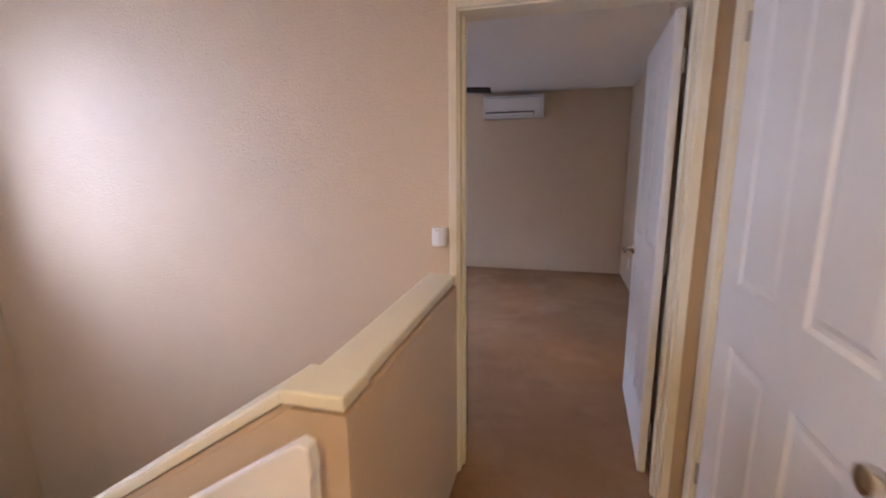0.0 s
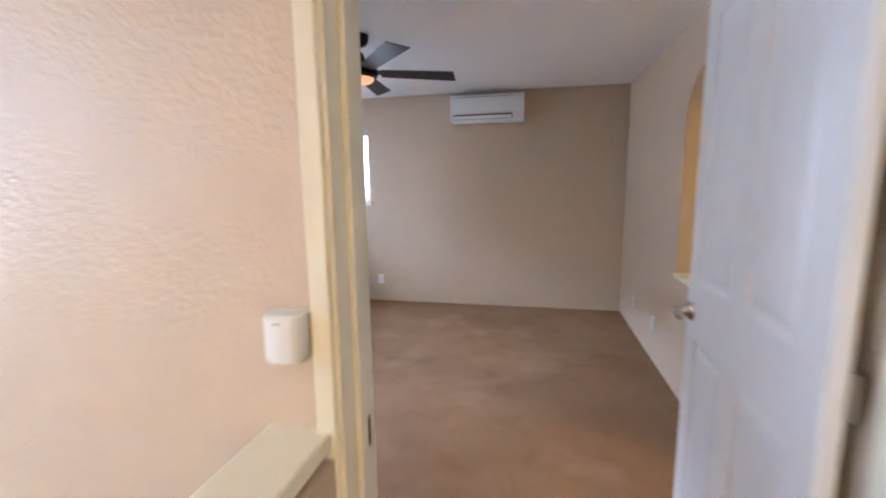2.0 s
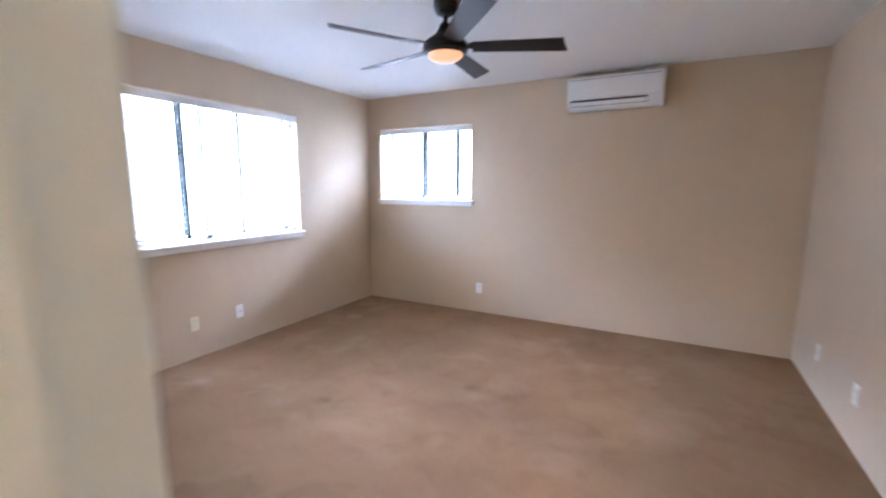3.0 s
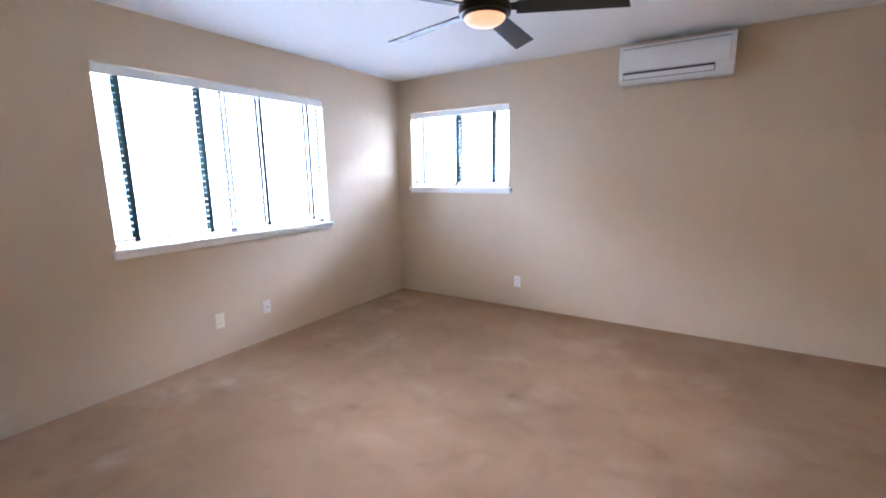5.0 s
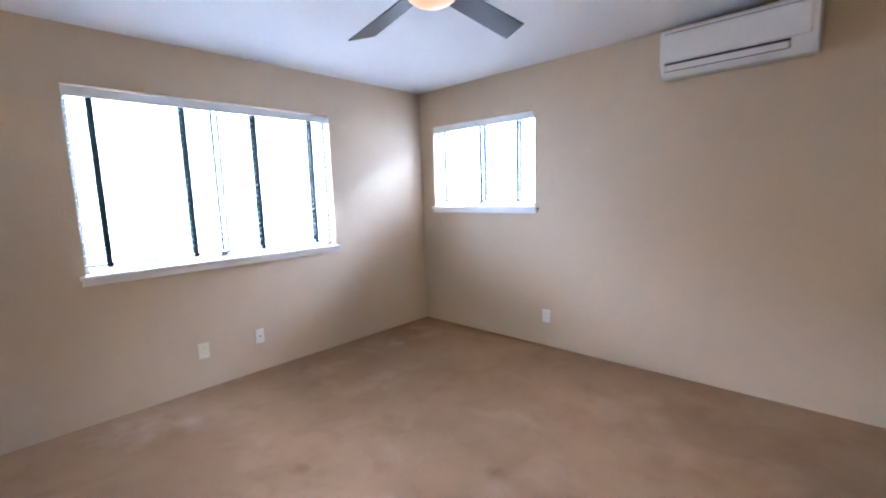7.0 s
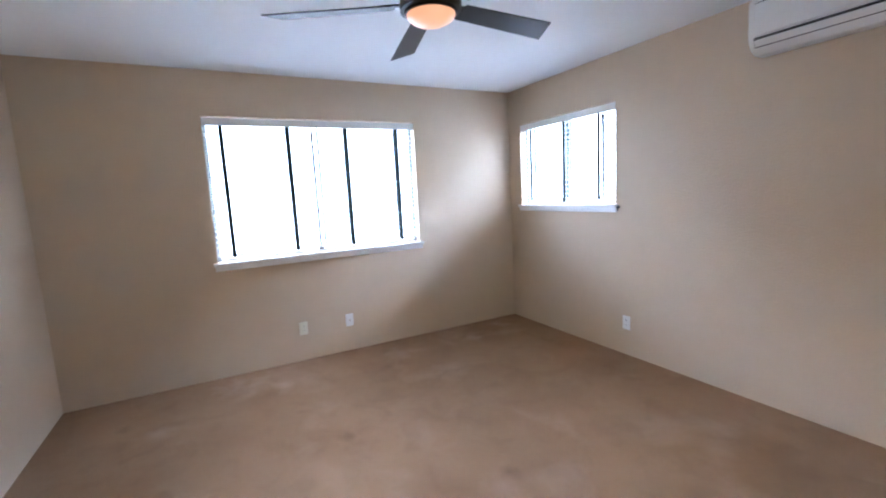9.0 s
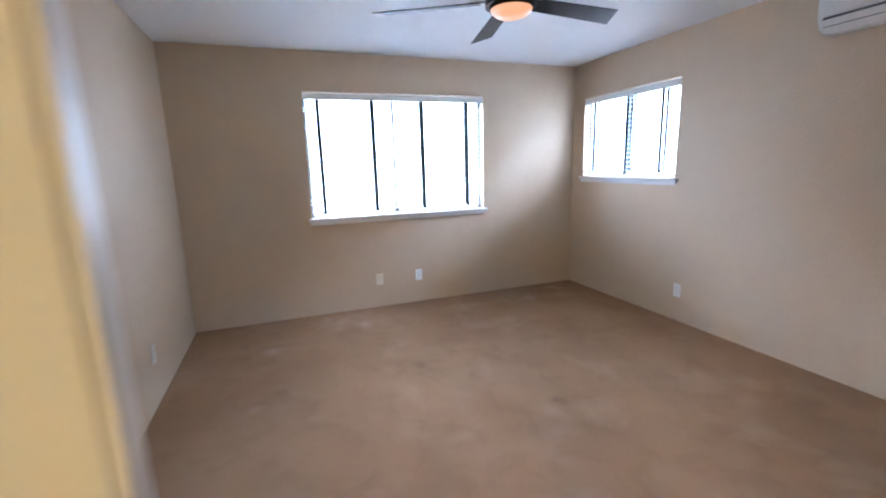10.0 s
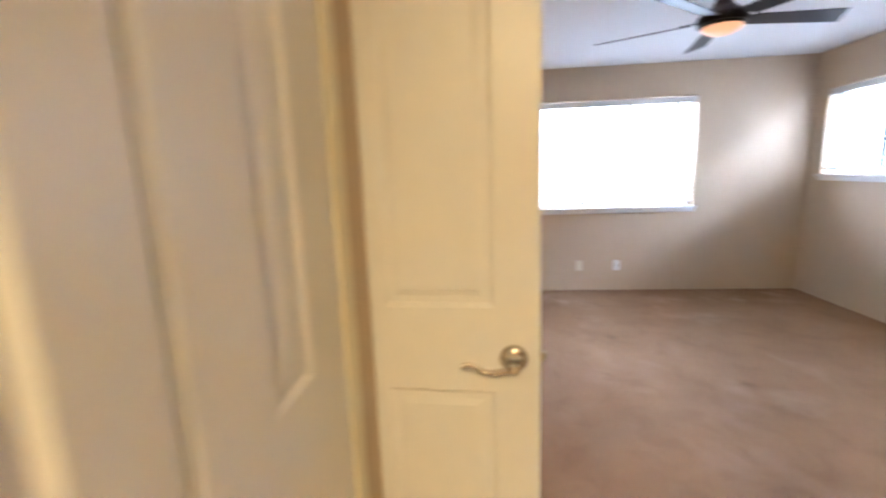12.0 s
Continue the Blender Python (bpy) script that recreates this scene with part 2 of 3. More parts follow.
wall("wall_bath_east", "y", YS_ROOM, YN, 3.45, 3.6, 0, CEIL, [], "tan painted bathroom wall")
wall("wall_bath_north", "x", XE + 0.12, 3.45, 4.75, 4.87, 0, CEIL, [], "tan painted bathroom wall behind the pass-through")

bm = bmesh.new()
box(bm, XW - 0.15, 3.6, -1.75, 6.0, CEIL, CEIL + 0.15)
structure("ceiling", bm, M_CEIL, "white textured ceiling with a soft daylight sheen", "ceiling")
bm = bmesh.new()
box(bm, XW, XE, YS_ROOM, YN, -0.2, 0)
box(bm, -0.2, 0.80, -1.6, YS_ROOM, -0.2, 0)
structure("floor", bm, M_CARPET, "worn tan wall-to-wall carpet with pale scuffs and stains", "carpet")
bm = bmesh.new()
box(bm, XE, 3.45, YS_ROOM, YN, -0.2, -0.004)
structure("floor_bath", bm, M_TILE, "beige tiled bathroom floor", "floor")
bm = bmesh.new()
box(bm, XW, 0.8, -1.6, YS_HALL, LOW - 0.15, LOW)
structure("floor_lower", bm, M_CARPET, "tan carpeted floor at the foot of the stairs", "floor")
bm = bmesh.new()
box(bm, -600, 600, -600, 600, LOW - 0.5, LOW - 0.16)
structure("ground", bm, M_GROUND, "dry grassy ground around the house", "ground")


def backdrop(name, m, w, h):
    """A plain glowing sheet of pale sky beyond the windows."""
    bm = bmesh.new()
    box(bm, -w / 2, w / 2, 0, 0.05, -h / 2, h / 2)
    ob = structure(name, bm, M_SKY, "overcast pale sky beyond the window", "sky")
    ob.matrix_world = m


backdrop("backdrop_west", pose(-12, 2, 2.5, 0, 0, 90), 50, 13)
backdrop("backdrop_north", pose(2, 15, 2.5, 0, 0, 0), 27.5, 13)


# ---- stairs and half walls ----
def stairs():
    st = thing("staircase", pose(0, 0, 0), "tan carpeted stairs descending between half walls", "stairs", "", "structure")
    for i in range(8):
        bm = bmesh.new()
        soft_box(bm, -0.2 - 0.28 * (i + 1), -0.2 - 0.28 * i + 0.02, -0.62, 0.50, -0.18 * (i + 1) - 0.2, -0.18 * (i + 1), 0.012)
        part("step", bm, M_CARPET, st)
    bm = bmesh.new()
    box(bm, XW, -2.44, -0.62, YS_HALL, -1.82, -1.62)
    part("landing", bm, M_CARPET, st)
    for i in range(7):
        bm = bmesh.new()
        soft_box(bm, -2.44 + 0.28 * i - 0.02, -2.44 + 0.28 * (i + 1), 0.62, YS_HALL, -1.8 - 0.18 * i - 0.2, -1.8 - 0.18 * i, 0.012)
        part("step", bm, M_CARPET, st)


stairs()

SLOPE = 0.67
HW_X0, HW_X1, HW_Y = -0.320, -0.194, 0.497     # half wall along the hall
CAP = 1.002
bm = bmesh.new()
box(bm, HW_X0, HW_X1, HW_Y + 0.104, YS_HALL, LOW, CAP - 0.050)
structure("wall_half_hall", bm, M_WALL, "tan painted half wall beside the stairwell", "half wall")
bm = bmesh.new()
run = 2.3
prism(bm, [(HW_X1, LOW), (HW_X1, CAP - 0.050), (HW_X0 - 0.014, CAP - 0.050), (HW_X0 - 0.014 - run, CAP - 0.050 - run * SLOPE), (HW_X0 - 0.014 - run, LOW)], 0.104, Matrix(((1, 0, 0, 0), (0, 0, 1, HW_Y), (0, 1, 0, 0), (0, 0, 0, 1))))
structure("wall_half_stair", bm, M_WALL, "tan painted half wall sloping down with the stairs", "half wall")


def half_wall_cap():
    """A level board along the hall, a square turn at the corner and a board that falls with the stairs, over a shadow gap."""
    cap = thing("trim_cap", pose(0, 0, CAP), "cream gloss wooden cap on the half wall", "wall cap", "", "structure")
    bm = bmesh.new()
    soft_box(bm, -0.325, -0.199, HW_Y + 0.118, YS_HALL - 0.003, -0.034, 0, 0.006, 3)
    part("level_cap", bm, M_TRIM, cap)
    bm = bmesh.new()
    soft_box(bm, -0.352, -0.192, HW_Y - 0.012, HW_Y + 0.120, -0.035, 0.001, 0.006, 3)
    part("corner_cap", bm, M_TRIM, cap)
    m = Matrix(((1, 0, 0, 0), (0, 0, 1, HW_Y - 0.011), (0, 1, 0, 0), (0, 0, 0, 1)))
    bm = bmesh.new()
    prism(bm, [(-0.346, -0.034), (-0.346, 0.0005), (-0.346 - run, 0.0005 - run * SLOPE), (-0.346 - run, -0.037 - run * SLOPE)], 0.130, m)
    bmesh.ops.bevel(bm, geom=list(bm.edges), offset=0.005, segments=3, affect="EDGES")
    part("sloping_cap", bm, M_TRIM, cap)
    # the core under the boards, set back to leave a dark gap
    bm = bmesh.new()
    box(bm, HW_X0 + 0.014, HW_X1 - 0.018, HW_Y + 0.018, YS_HALL - 0.003, -0.056, -0.030)
    part("core", bm, M_WALL, cap)
    bm = bmesh.new()
    prism(bm, [(-0.33, -0.06), (-0.33, -0.03), (-0.33 - run, -0.03 - run * SLOPE), (-0.33 - run, -0.06 - run * SLOPE)], 0.07, Matrix.Translation((0, 0.018, 0)) @ m)
    part("core", bm, M_WALL, cap)


half_wall_cap()


def stair_rail():
    rail = thing("handrail", pose(-0.283, 0.397, 0.862), "white painted board handrail on the sloping half wall", "handrail")
    L = 1.9
    m = Matrix(((1, 0, 0, 0), (0, 0, 1, 0), (0, 1, 0, 0), (0, 0, 0, 1)))
    bm = bmesh.new()
    prism(bm, [(0.06, 0.02), (0.055, 0.075), (0.03, 0.082), (-L, 0.082 - (L + 0.03) * SLOPE), (-L, -0.12 - (L + 0.03) * SLOPE), (0.03, -0.10), (0.06, -0.08), (0.052, -0.07), (0.052, -0.01)], 0.038, m)
    bmesh.ops.bevel(bm, geom=list(bm.edges), offset=0.003, segments=2, affect="EDGES")
    part("rail", bm, M_WHITE, rail)
    for d in (0.25, 1.1):
        bm = bmesh.new()
        soft_box(bm, -d - 0.02, -d + 0.02, 0.036, 0.104, -0.02 - d * SLOPE, 0.02 - d * SLOPE, 0.004)
        part("bracket", bm, M_NICKEL, rail)


stair_rail()


# ---- doors ----
def panel_mesh(w, h, t):
    """A moulded panel, both faces: the sticking falls away, then the raised field."""
    bm = bmesh.new()
    steps = [(0.0, 0.0), (0.006, 0.004), (0.012, 0.008), (0.027, 0.008), (0.043, 0.003)]
    for side in (-1, 1):
        rings = []
        for inset, deep in steps:
            x = side * (t / 2 - deep)
            rings.append([bm.verts.new((x, y, z)) for y, z in ((inset, inset), (w - inset, inset), (w - inset, h - inset), (inset, h - inset))])
        for a, b in zip(rings, rings[1:]):
            for i in range(4):
                j = (i + 1) % 4
                bm.faces.new((a[i], a[j], b[j], b[i]))
        bm.faces.new(rings[-1])
    return bm


def lever(door, y, side, t):
    """Rosette, neck and a wavy lever that points back to the hinges."""
    h = new("handle")
    h.parent = door
    h.location = (side * t / 2, y, 0.957)
    q = Matrix.Rotation(radians(90 * side), 4, "Y")
    bm = bmesh.new()
    spin(bm, [(0.034, 0), (0.034, 0.004), (0.031, 0.009), (0.024, 0.013), (0.018, 0.015), (0.014, 0.022), (0.012, 0.045), (0.0135, 0.05), (0.0135, 0.062), (0.010, 0.066)], 28, q)
    part("rosette", bm, M_NICKEL, h, "round polished nickel rosette", True)
    c = bpy.data.curves.new("lever", "CURVE")
    c.dimensions, c.bevel_depth, c.bevel_resolution, c.resolution_u = "3D", 0.0075, 4, 8
    s = c.splines.new("BEZIER")
    pts = [(0, 0, 1.05), (-0.03, -0.009, 1.1), (-0.065, -0.010, 0.85), (-0.10, 0.006, 0.75), (-0.118, 0.002, 0.9)]
    s.bezier_points.add(len(pts) - 1)
    for bp_, (yy, zz, r) in zip(s.bezier_points, pts):
        bp_.co, bp_.radius = (side * 0.056, yy, zz), r
        bp_.handle_left_type = bp_.handle_right_type = "AUTO"
    c.use_fill_caps = True
    tmp = new("lever", c)
    me = bpy.data.meshes.new_from_object(tmp.evaluated_get(bpy.context.evaluated_depsgraph_get()))
    bpy.data.objects.remove(tmp)
    me.materials.clear()
    me.materials.append(M_NICKEL)
    for p in me.polygons:
        p.use_smooth = True
    ob = new("lever", me)
    ob.parent = h


def panel_door(name, m, width, height, label, handles=(-1, 1), columns=2, hinge_side=1, splits=((0.25, 0.62), (1.08, 0.86)), stile=0.105, mid=0.105, hinges=None):
    """A leaf in the plane x = 0, hinged at y = 0 and free at y = width."""
    t = 0.035
    d = thing(name, m, label, "door", "", "structure")
    mid = mid if columns == 2 else 0
    pw = (width - 2 * stile - mid) / columns
    zs = [(z, z + h) for z, h in splits]
    bm = bmesh.new()
    ys = [(0, stile), (width - stile, width)]
    if columns == 2:
        ys.append((stile + pw, stile + pw + mid))
    for a, b in ys[:2]:
        box(bm, -t / 2, t / 2, a, b, 0, height)
    cuts = [0.0] + [v for z in zs for v in z] + [height]
    for z0, z1 in zip(cuts[0::2], cuts[1::2]):
        box(bm, -t / 2, t / 2, stile, width - stile, z0, z1)
    if columns == 2:
        for z0, z1 in zs:
            box(bm, -t / 2, t / 2, ys[2][0], ys[2][1], z0, z1)
    rim = [e for e in bm.edges if all(v.co.y < 1e-5 for v in e.verts) or all(v.co.y > width - 1e-5 for v in e.verts)]
    bmesh.ops.bevel(bm, geom=[e for e in rim if abs(e.verts[0].co.z - e.verts[1].co.z) > 0.5], offset=0.006, segments=3, affect="EDGES")
    part("leaf", bm, M_DOOR, d)
    for z0, z1 in zs:
        for c in range(columns):
            ob = part("panel", panel_mesh(pw, z1 - z0, t), M_DOOR, d)
            ob.location = (0, stile + c * (pw + mid), z0)
    for z in hinges if hinges is not None else (0.22, height / 2, height - 0.2):
        bm = bmesh.new()
        spin(bm, [(0.006, z - 0.045), (0.006, z + 0.045)], 12, Matrix.Translation((hinge_side * (t / 2 + 0.004), -0.004, 0)))
        box(bm, hinge_side * t / 2 - 0.0015, hinge_side * t / 2 + 0.0015, 0, 0.007, z - 0.044, z + 0.044)
        part("hinge", bm, M_HINGE, d, "small nickel hinge")
    for s in handles:
        lever(d, width - 0.062, s, t)
    if handles:
        bm = bmesh.new()
        soft_box(bm, -0.012, 0.012, width - 0.001, width + 0.0015, 0.928, 0.986, 0.0006, 1)
        part("latch_plate", bm, M_HINGE, d, "dull nickel latch plate")
        bm = bmesh.new()
        prism(bm, [(-0.007, 0), (0.007, 0), (0.007, 0.004), (-0.004, 0.012), (-0.007, 0.012)], 0.020, Matrix.Translation((0, width + 0.001, 0.947)))
        part("latch_bolt", bm, M_BRASS, d, "small brass latch bolt")
    return d


panel_door("door_1", pose(0.674, 1.757, 0.012, 0, 0, -3.1), 0.85, 2.072, "white moulded four-panel bedroom door standing open", (-1, 1))
panel_door("door_2", pose(0.822, 1.428, 0.012, 0, 0, 180), 0.94, 2.072, "white moulded four-panel hallway door, closed", (), 2, 1, stile=0.145, mid=0.13, hinges=(0.27, 1.90))
kn = new("handle")
kn.parent, kn.location = bpy.data.objects["door_2"], (0.0175, 0.895, 0.945)
bm = bmesh.new()
spin(bm, [(0.032, 0), (0.032, 0.005), (0.014, 0.010), (0.012, 0.03), (0.024, 0.038), (0.029, 0.05), (0.026, 0.064), (0.012, 0.070)], 28, Matrix.Rotation(radians(90), 4, "Y"))
part("knob", bm, M_NICKEL, kn, "round nickel knob", True)
for k in range(2):
    leaf = panel_door("closet_door_leaf", pose(0.922 + 0.436 * k, CLOSET_Y - 0.0165, 0.012, 0, 0, -90), 0.430, 2.01, "narrow white moulded two-panel folding closet door leaf, closed", (), 1, -1, splits=((0.25, 0.62), (1.08, 0.80)), stile=(0.152, 0.110)[k], hinges=())
    tagged(leaf, "", "door", "folding closet doors")


def casing(bm, w, length, m):
    """A moulded casing: length along y, w wide along x, standing out along z."""
    prof = [(0, 0), (0, 0.011), (w * 0.06, 0.015), (w * 0.92, 0.018), (w, 0.014), (w, 0)]
    q = m @ Matrix(((1, 0, 0, 0), (0, 0, 1, 0), (0, 1, 0, 0), (0, 0, 0, 1)))
    prism(bm, prof, length, q)


def door_frame(name, m, width, height, depth, label, cas=0.06, sides=(0, 1)):
    """Jambs, stops and casings round an opening: x along the wall from 0 to width, y through it from 0 to depth."""
    fr = thing(name, m, label, "door frame", "", "structure")
    t = 0.018
    for x0 in (0, width - t):
        bm = bmesh.new()
        box(bm, x0, x0 + t, -0.002, depth + 0.002, 0, height)
        part("jamb", bm, M_TRIM, fr)
        bm = bmesh.new()
        s0 = x0 + t if x0 == 0 else x0 - 0.011
        soft_box(bm, s0, s0 + 0.011, depth * 0.35, depth * 0.35 + 0.034, 0, height - t, 0.003)
        part("stop", bm, M_TRIM, fr)
    bm = bmesh.new()
    box(bm, t, width - t, -0.002, depth + 0.002, height - t, height)
    part("head_jamb", bm, M_TRIM, fr)
    for s in sides:
        y = 0 if s == 0 else depth
        out = -1 if s == 0 else 1
        for x, flip in ((0.010, -1), (width - 0.010, 1)):
            bm = bmesh.new()
            mm = Matrix(((flip, 0, 0, x), (0, 0, out, y), (0, 1, 0, 0), (0, 0, 0, 1)))
            casing(bm, cas, height + cas - 0.01, mm)
            part("casing", bm, M_TRIM, fr)
        bm = bmesh.new()
        mm = Matrix(((0, 1, 0, 0.010), (0, 0, out, y), (1, 0, 0, height - 0.010), (0, 0, 0, 1)))
        casing(bm, cas, width - 0.02, mm)
        part("head_casing", bm, M_TRIM, fr)
    return fr


f1 = door_frame("trim_door_1", pose(DOOR_X0, YS_HALL, 0), DOOR_X1 - DOOR_X0, DOOR_H, YS_ROOM - YS_HALL, "cream gloss door frame between hallway and bedroom", 0.036)
bm = bmesh.new()
soft_box(bm, 0.0175, 0.0195, 0.092, 0.118, 0.90, 0.965, 0.0005, 1)
part("strike_plate", bm, M_NICKEL, f1, "small nickel strike plate")
door_frame("trim_door_2", pose(0.80, 1.453, 0, 0, 0, -90), 0.99, 2.108, 0.12, "cream gloss frame of the hallway door", 0.07, (0,))
def closet_trim():
    c = thing("trim_closet", pose(0, CLOSET_Y, 0), "cream gloss trim round the folding closet doors", "trim", "", "structure")
    for nm, b in (("casing", (CLOSET[0] - 0.050, CLOSET[0] + 0.012, 0, 2.04)), ("casing", (CLOSET[1] - 0.012, CLOSET[1] + 0.035, 0, 2.04)), ("head_casing", (CLOSET[0] - 0.050, CLOSET[1] + 0.035, 2.04, 2.087))):
        bm = bmesh.new()
        soft_box(bm, b[0], b[1], -0.004, 0.007, b[2], b[3], 0.003, 3)
        part(nm, bm, M_TRIM, c)


closet_trim()


# ---- windows ----
def window(name, m, width, height, depth, label, stile_at):
    """x along the wall, y into the room (0 is the room face), z from the bottom of the opening."""
    w = thing(name, m, label, "window", "", "structure")
    f = 0.03
    fr = new("window_frame")
    fr.parent = w
    for nm, b in (("side", (0, f, 0, height)), ("side", (width - f, width, 0, height)), ("bottom", (f, width - f, 0, f)), ("top", (f, width - f, height - f, height))):
        bm = bmesh.new()
        soft_box(bm, b[0], b[1], -depth + 0.01, -depth + 0.07, b[2], b[3], 0.004)
        part(nm, bm, M_SIDE if nm == "side" else M_VINYL, fr)
    bm = bmesh.new()
    soft_box(bm, stile_at - 0.034, stile_at - 0.016, -depth + 0.02, -depth + 0.045, f, height - f, 0.003)
    part("meeting_stile", bm, M_GREY, fr)
    bm = bmesh.new()
    soft_box(bm, stile_at + 0.016, stile_at + 0.038, -depth + 0.045, -depth + 0.07, f, height - f, 0.003)
    part("meeting_stile", bm, M_GREY, fr)
    bm = bmesh.new()
    soft_box(bm, stile_at + 0.005, stile_at + 0.05, -depth + 0.07, -depth + 0.082, f - 0.012, f + 0.012, 0.003)
    part("latch", bm, M_GREY, fr, "small dark window latch")
    for x0, x1, y in ((f, stile_at, 0.035), (stile_at, width - f, 0.05)):
        bm = bmesh.new()
        box(bm, x0, x1, -depth + y, -depth + y + 0.004, f, height - f)
        pane = part("pane", bm, M_GLASS, w)
        pane.visible_shadow = False
    return w


def sill(w, width, over=0.03):
    bm = bmesh.new()
    soft_box(bm, -over, width + over, -0.02, 0.035, -0.028, -0.002, 0.006, 3)
    part("window_sill", bm, M_WHITE, w, "white painted sill board")
    bm = bmesh.new()
    soft_box(bm, -over + 0.01, width + over - 0.01, 0.0, 0.016, -0.065, -0.028, 0.004)
    part("apron", bm, M_WHITE, w)


def blind(m, width, height, tapes, tilt, label):
    """Horizontal slats in the reveal, with cloth tapes in front and behind."""
    b = thing("window_blind", m, label, "blind")
    bm = bmesh.new()
    soft_box(bm, 0.004, width - 0.004, -0.014, 0.002, height - 0.070, height - 0.011, 0.004)
    soft_box(bm, 0.004, width - 0.004, -0.055, -0.014, height - 0.062, height - 0.016, 0.004)
    part("valance", bm, M_WHITE, b)
    pitch, sw = 0.043, 0.050
    z, me = height - 0.085, None
    while z > 0.085:
        if me is None:
            bm = bmesh.new()
            n = 4
            top = []
            for k in range(n + 1):
                u = (k / n - 0.5) * sw
                c = 0.003 * (1 - (2 * k / n - 1) ** 2)
                top.append((u, c))
            a = [bm.verts.new((0.008, u, c + 0.0028)) for u, c in top]
            bq = [bm.verts.new((width - 0.008, u, c + 0.0028)) for u, c in top]
            c2 = [bm.verts.new((0.008, u, c)) for u, c in top]
            d2 = [bm.verts.new((width - 0.008, u, c)) for u, c in top]
            for k in range(n):
                bm.faces.new((a[k], a[k + 1], bq[k + 1], bq[k]))
                bm.faces.new((c2[k], d2[k], d2[k + 1], c2[k + 1]))
            bm.faces.new((a[0], bq[0], d2[0], c2[0]))
            bm.faces.new((a[n], c2[n], d2[n], bq[n]))
            bm.faces.new(a + c2[::-1])
            bm.faces.new(bq[::-1] + d2)
            ob = part("slat", bm, M_SLAT, b)
            me = ob.data
        else:
            ob = new("slat", me)
            ob.parent = b
        ob.location, ob.rotation_euler = (0, -0.028, z), (radians(tilt), 0, 0)
        z -= pitch
    bm = bmesh.new()
    soft_box(bm, 0.008, width - 0.008, -0.053, -0.003, 0.045, 0.062, 0.004)
    part("bottom_rail", bm, M_SLAT, b)
    for x in tapes:
        bm = bmesh.new()
        box(bm, x - 0.0155, x + 0.0155, -0.0015, -0.0005, 0.045, height - 0.062)
        box(bm, x - 0.0155, x + 0.0155, -0.0565, -0.0555, 0.045, height - 0.062)
        part("ladder_tape", bm, M_TAPE, b, "dark teal cloth ladder tape")
        bm = bmesh.new()
        soft_box(bm, x - 0.014, x + 0.014, -0.030, 0.003, 0.038, 0.046, 0.002, 1)
        part("tape_clip", bm, M_DARK, b)
    return b


m1 = pose(XW, W1[1], W1[2], 0, 0, -90)
w1 = window("window_1", m1, W1[1] - W1[0], W1[3] - W1[2], 0.15, "wide dark-framed sliding window in the tan wall, blown out by daylight", 0.92)
sill(w1, W1[1] - W1[0])
blind(m1, W1[1] - W1[0], W1[3] - W1[2], (0.185, 0.667, 1.16, 1.662), -5, "white horizontal blind with dark cloth tapes, slats open")
m2 = pose(W2[1], YN, W2[2], 0, 0, 180)
w2 = window("window_2", m2, W2[1] - W2[0], W2[3] - W2[2], 0.145, "smaller dark-framed sliding window near the corner", 0.63)
sill(w2, W2[1] - W2[0])
blind(m2, W2[1] - W2[0], W2[3] - W2[2], (0.173, 0.586, 1.042), -5, "small white horizontal blind with dark cloth tapes")
bm = bmesh.new()
soft_box(bm, -0.046, -0.030, 0.004, 0.026, -0.030, -0.014, 0.002, 2)
soft_box(bm, -0.042, -0.034, 0.018, 0.025, -0.052, -0.028, 0.002, 2)
part("hold_down_hook", bm, M_GREY, w2, "small dark metal hook at the end of the sill")
m3 = pose(XW, W3[1], W3[2], 0, 0, -90)
window("window_3", m3, W3[1] - W3[0], W3[3] - W3[2], 0.15, "dark-framed stairwell window in the outer wall", 0.68)


# ---- arched pass-through ----
def pass_through():
    y0, y1, z0, z1 = NICHE
    a = thing("trim_arch", pose(XE, y0, z0), "tan painted arched pass-through into the warm-lit bathroom", "wall opening", "", "structure")
    w, h = y1 - y0, z1 - z0
    spring, rise = 1.80 - z0, 0.32
    n = 20
    outline = [(0, h), (0, spring)]
    for i in range(1, n):
        t = math.pi * i / n
        outline.append((w / 2 - w / 2 * math.cos(t), spring + rise * math.sin(t)))
    outline += [(w, spring), (w, h)]
    bm = bmesh.new()
    q = Matrix(((0, 0, 1, 0), (1, 0, 0, 0), (0, 1, 0, 0), (0, 0, 0, 1)))
    pts = outline[1:-1]
    for (ya, za), (yb, zb) in zip(pts, pts[1:]):
        prism(bm, [(ya, za), (yb, zb), (yb, h), (ya, h)], 0.12, q)
    bmesh.ops.remove_doubles(bm, verts=list(bm.verts), dist=1e-5)
    part("arch", bm, M_WALL, a)
    bm = bmesh.new()
    soft_box(bm, -0.015, 0.32, 0.003, w - 0.003, -0.02, 0.012, 0.006, 3)
    part("ledge", bm, M_TRIM, a, "cream ledge")


pass_through()


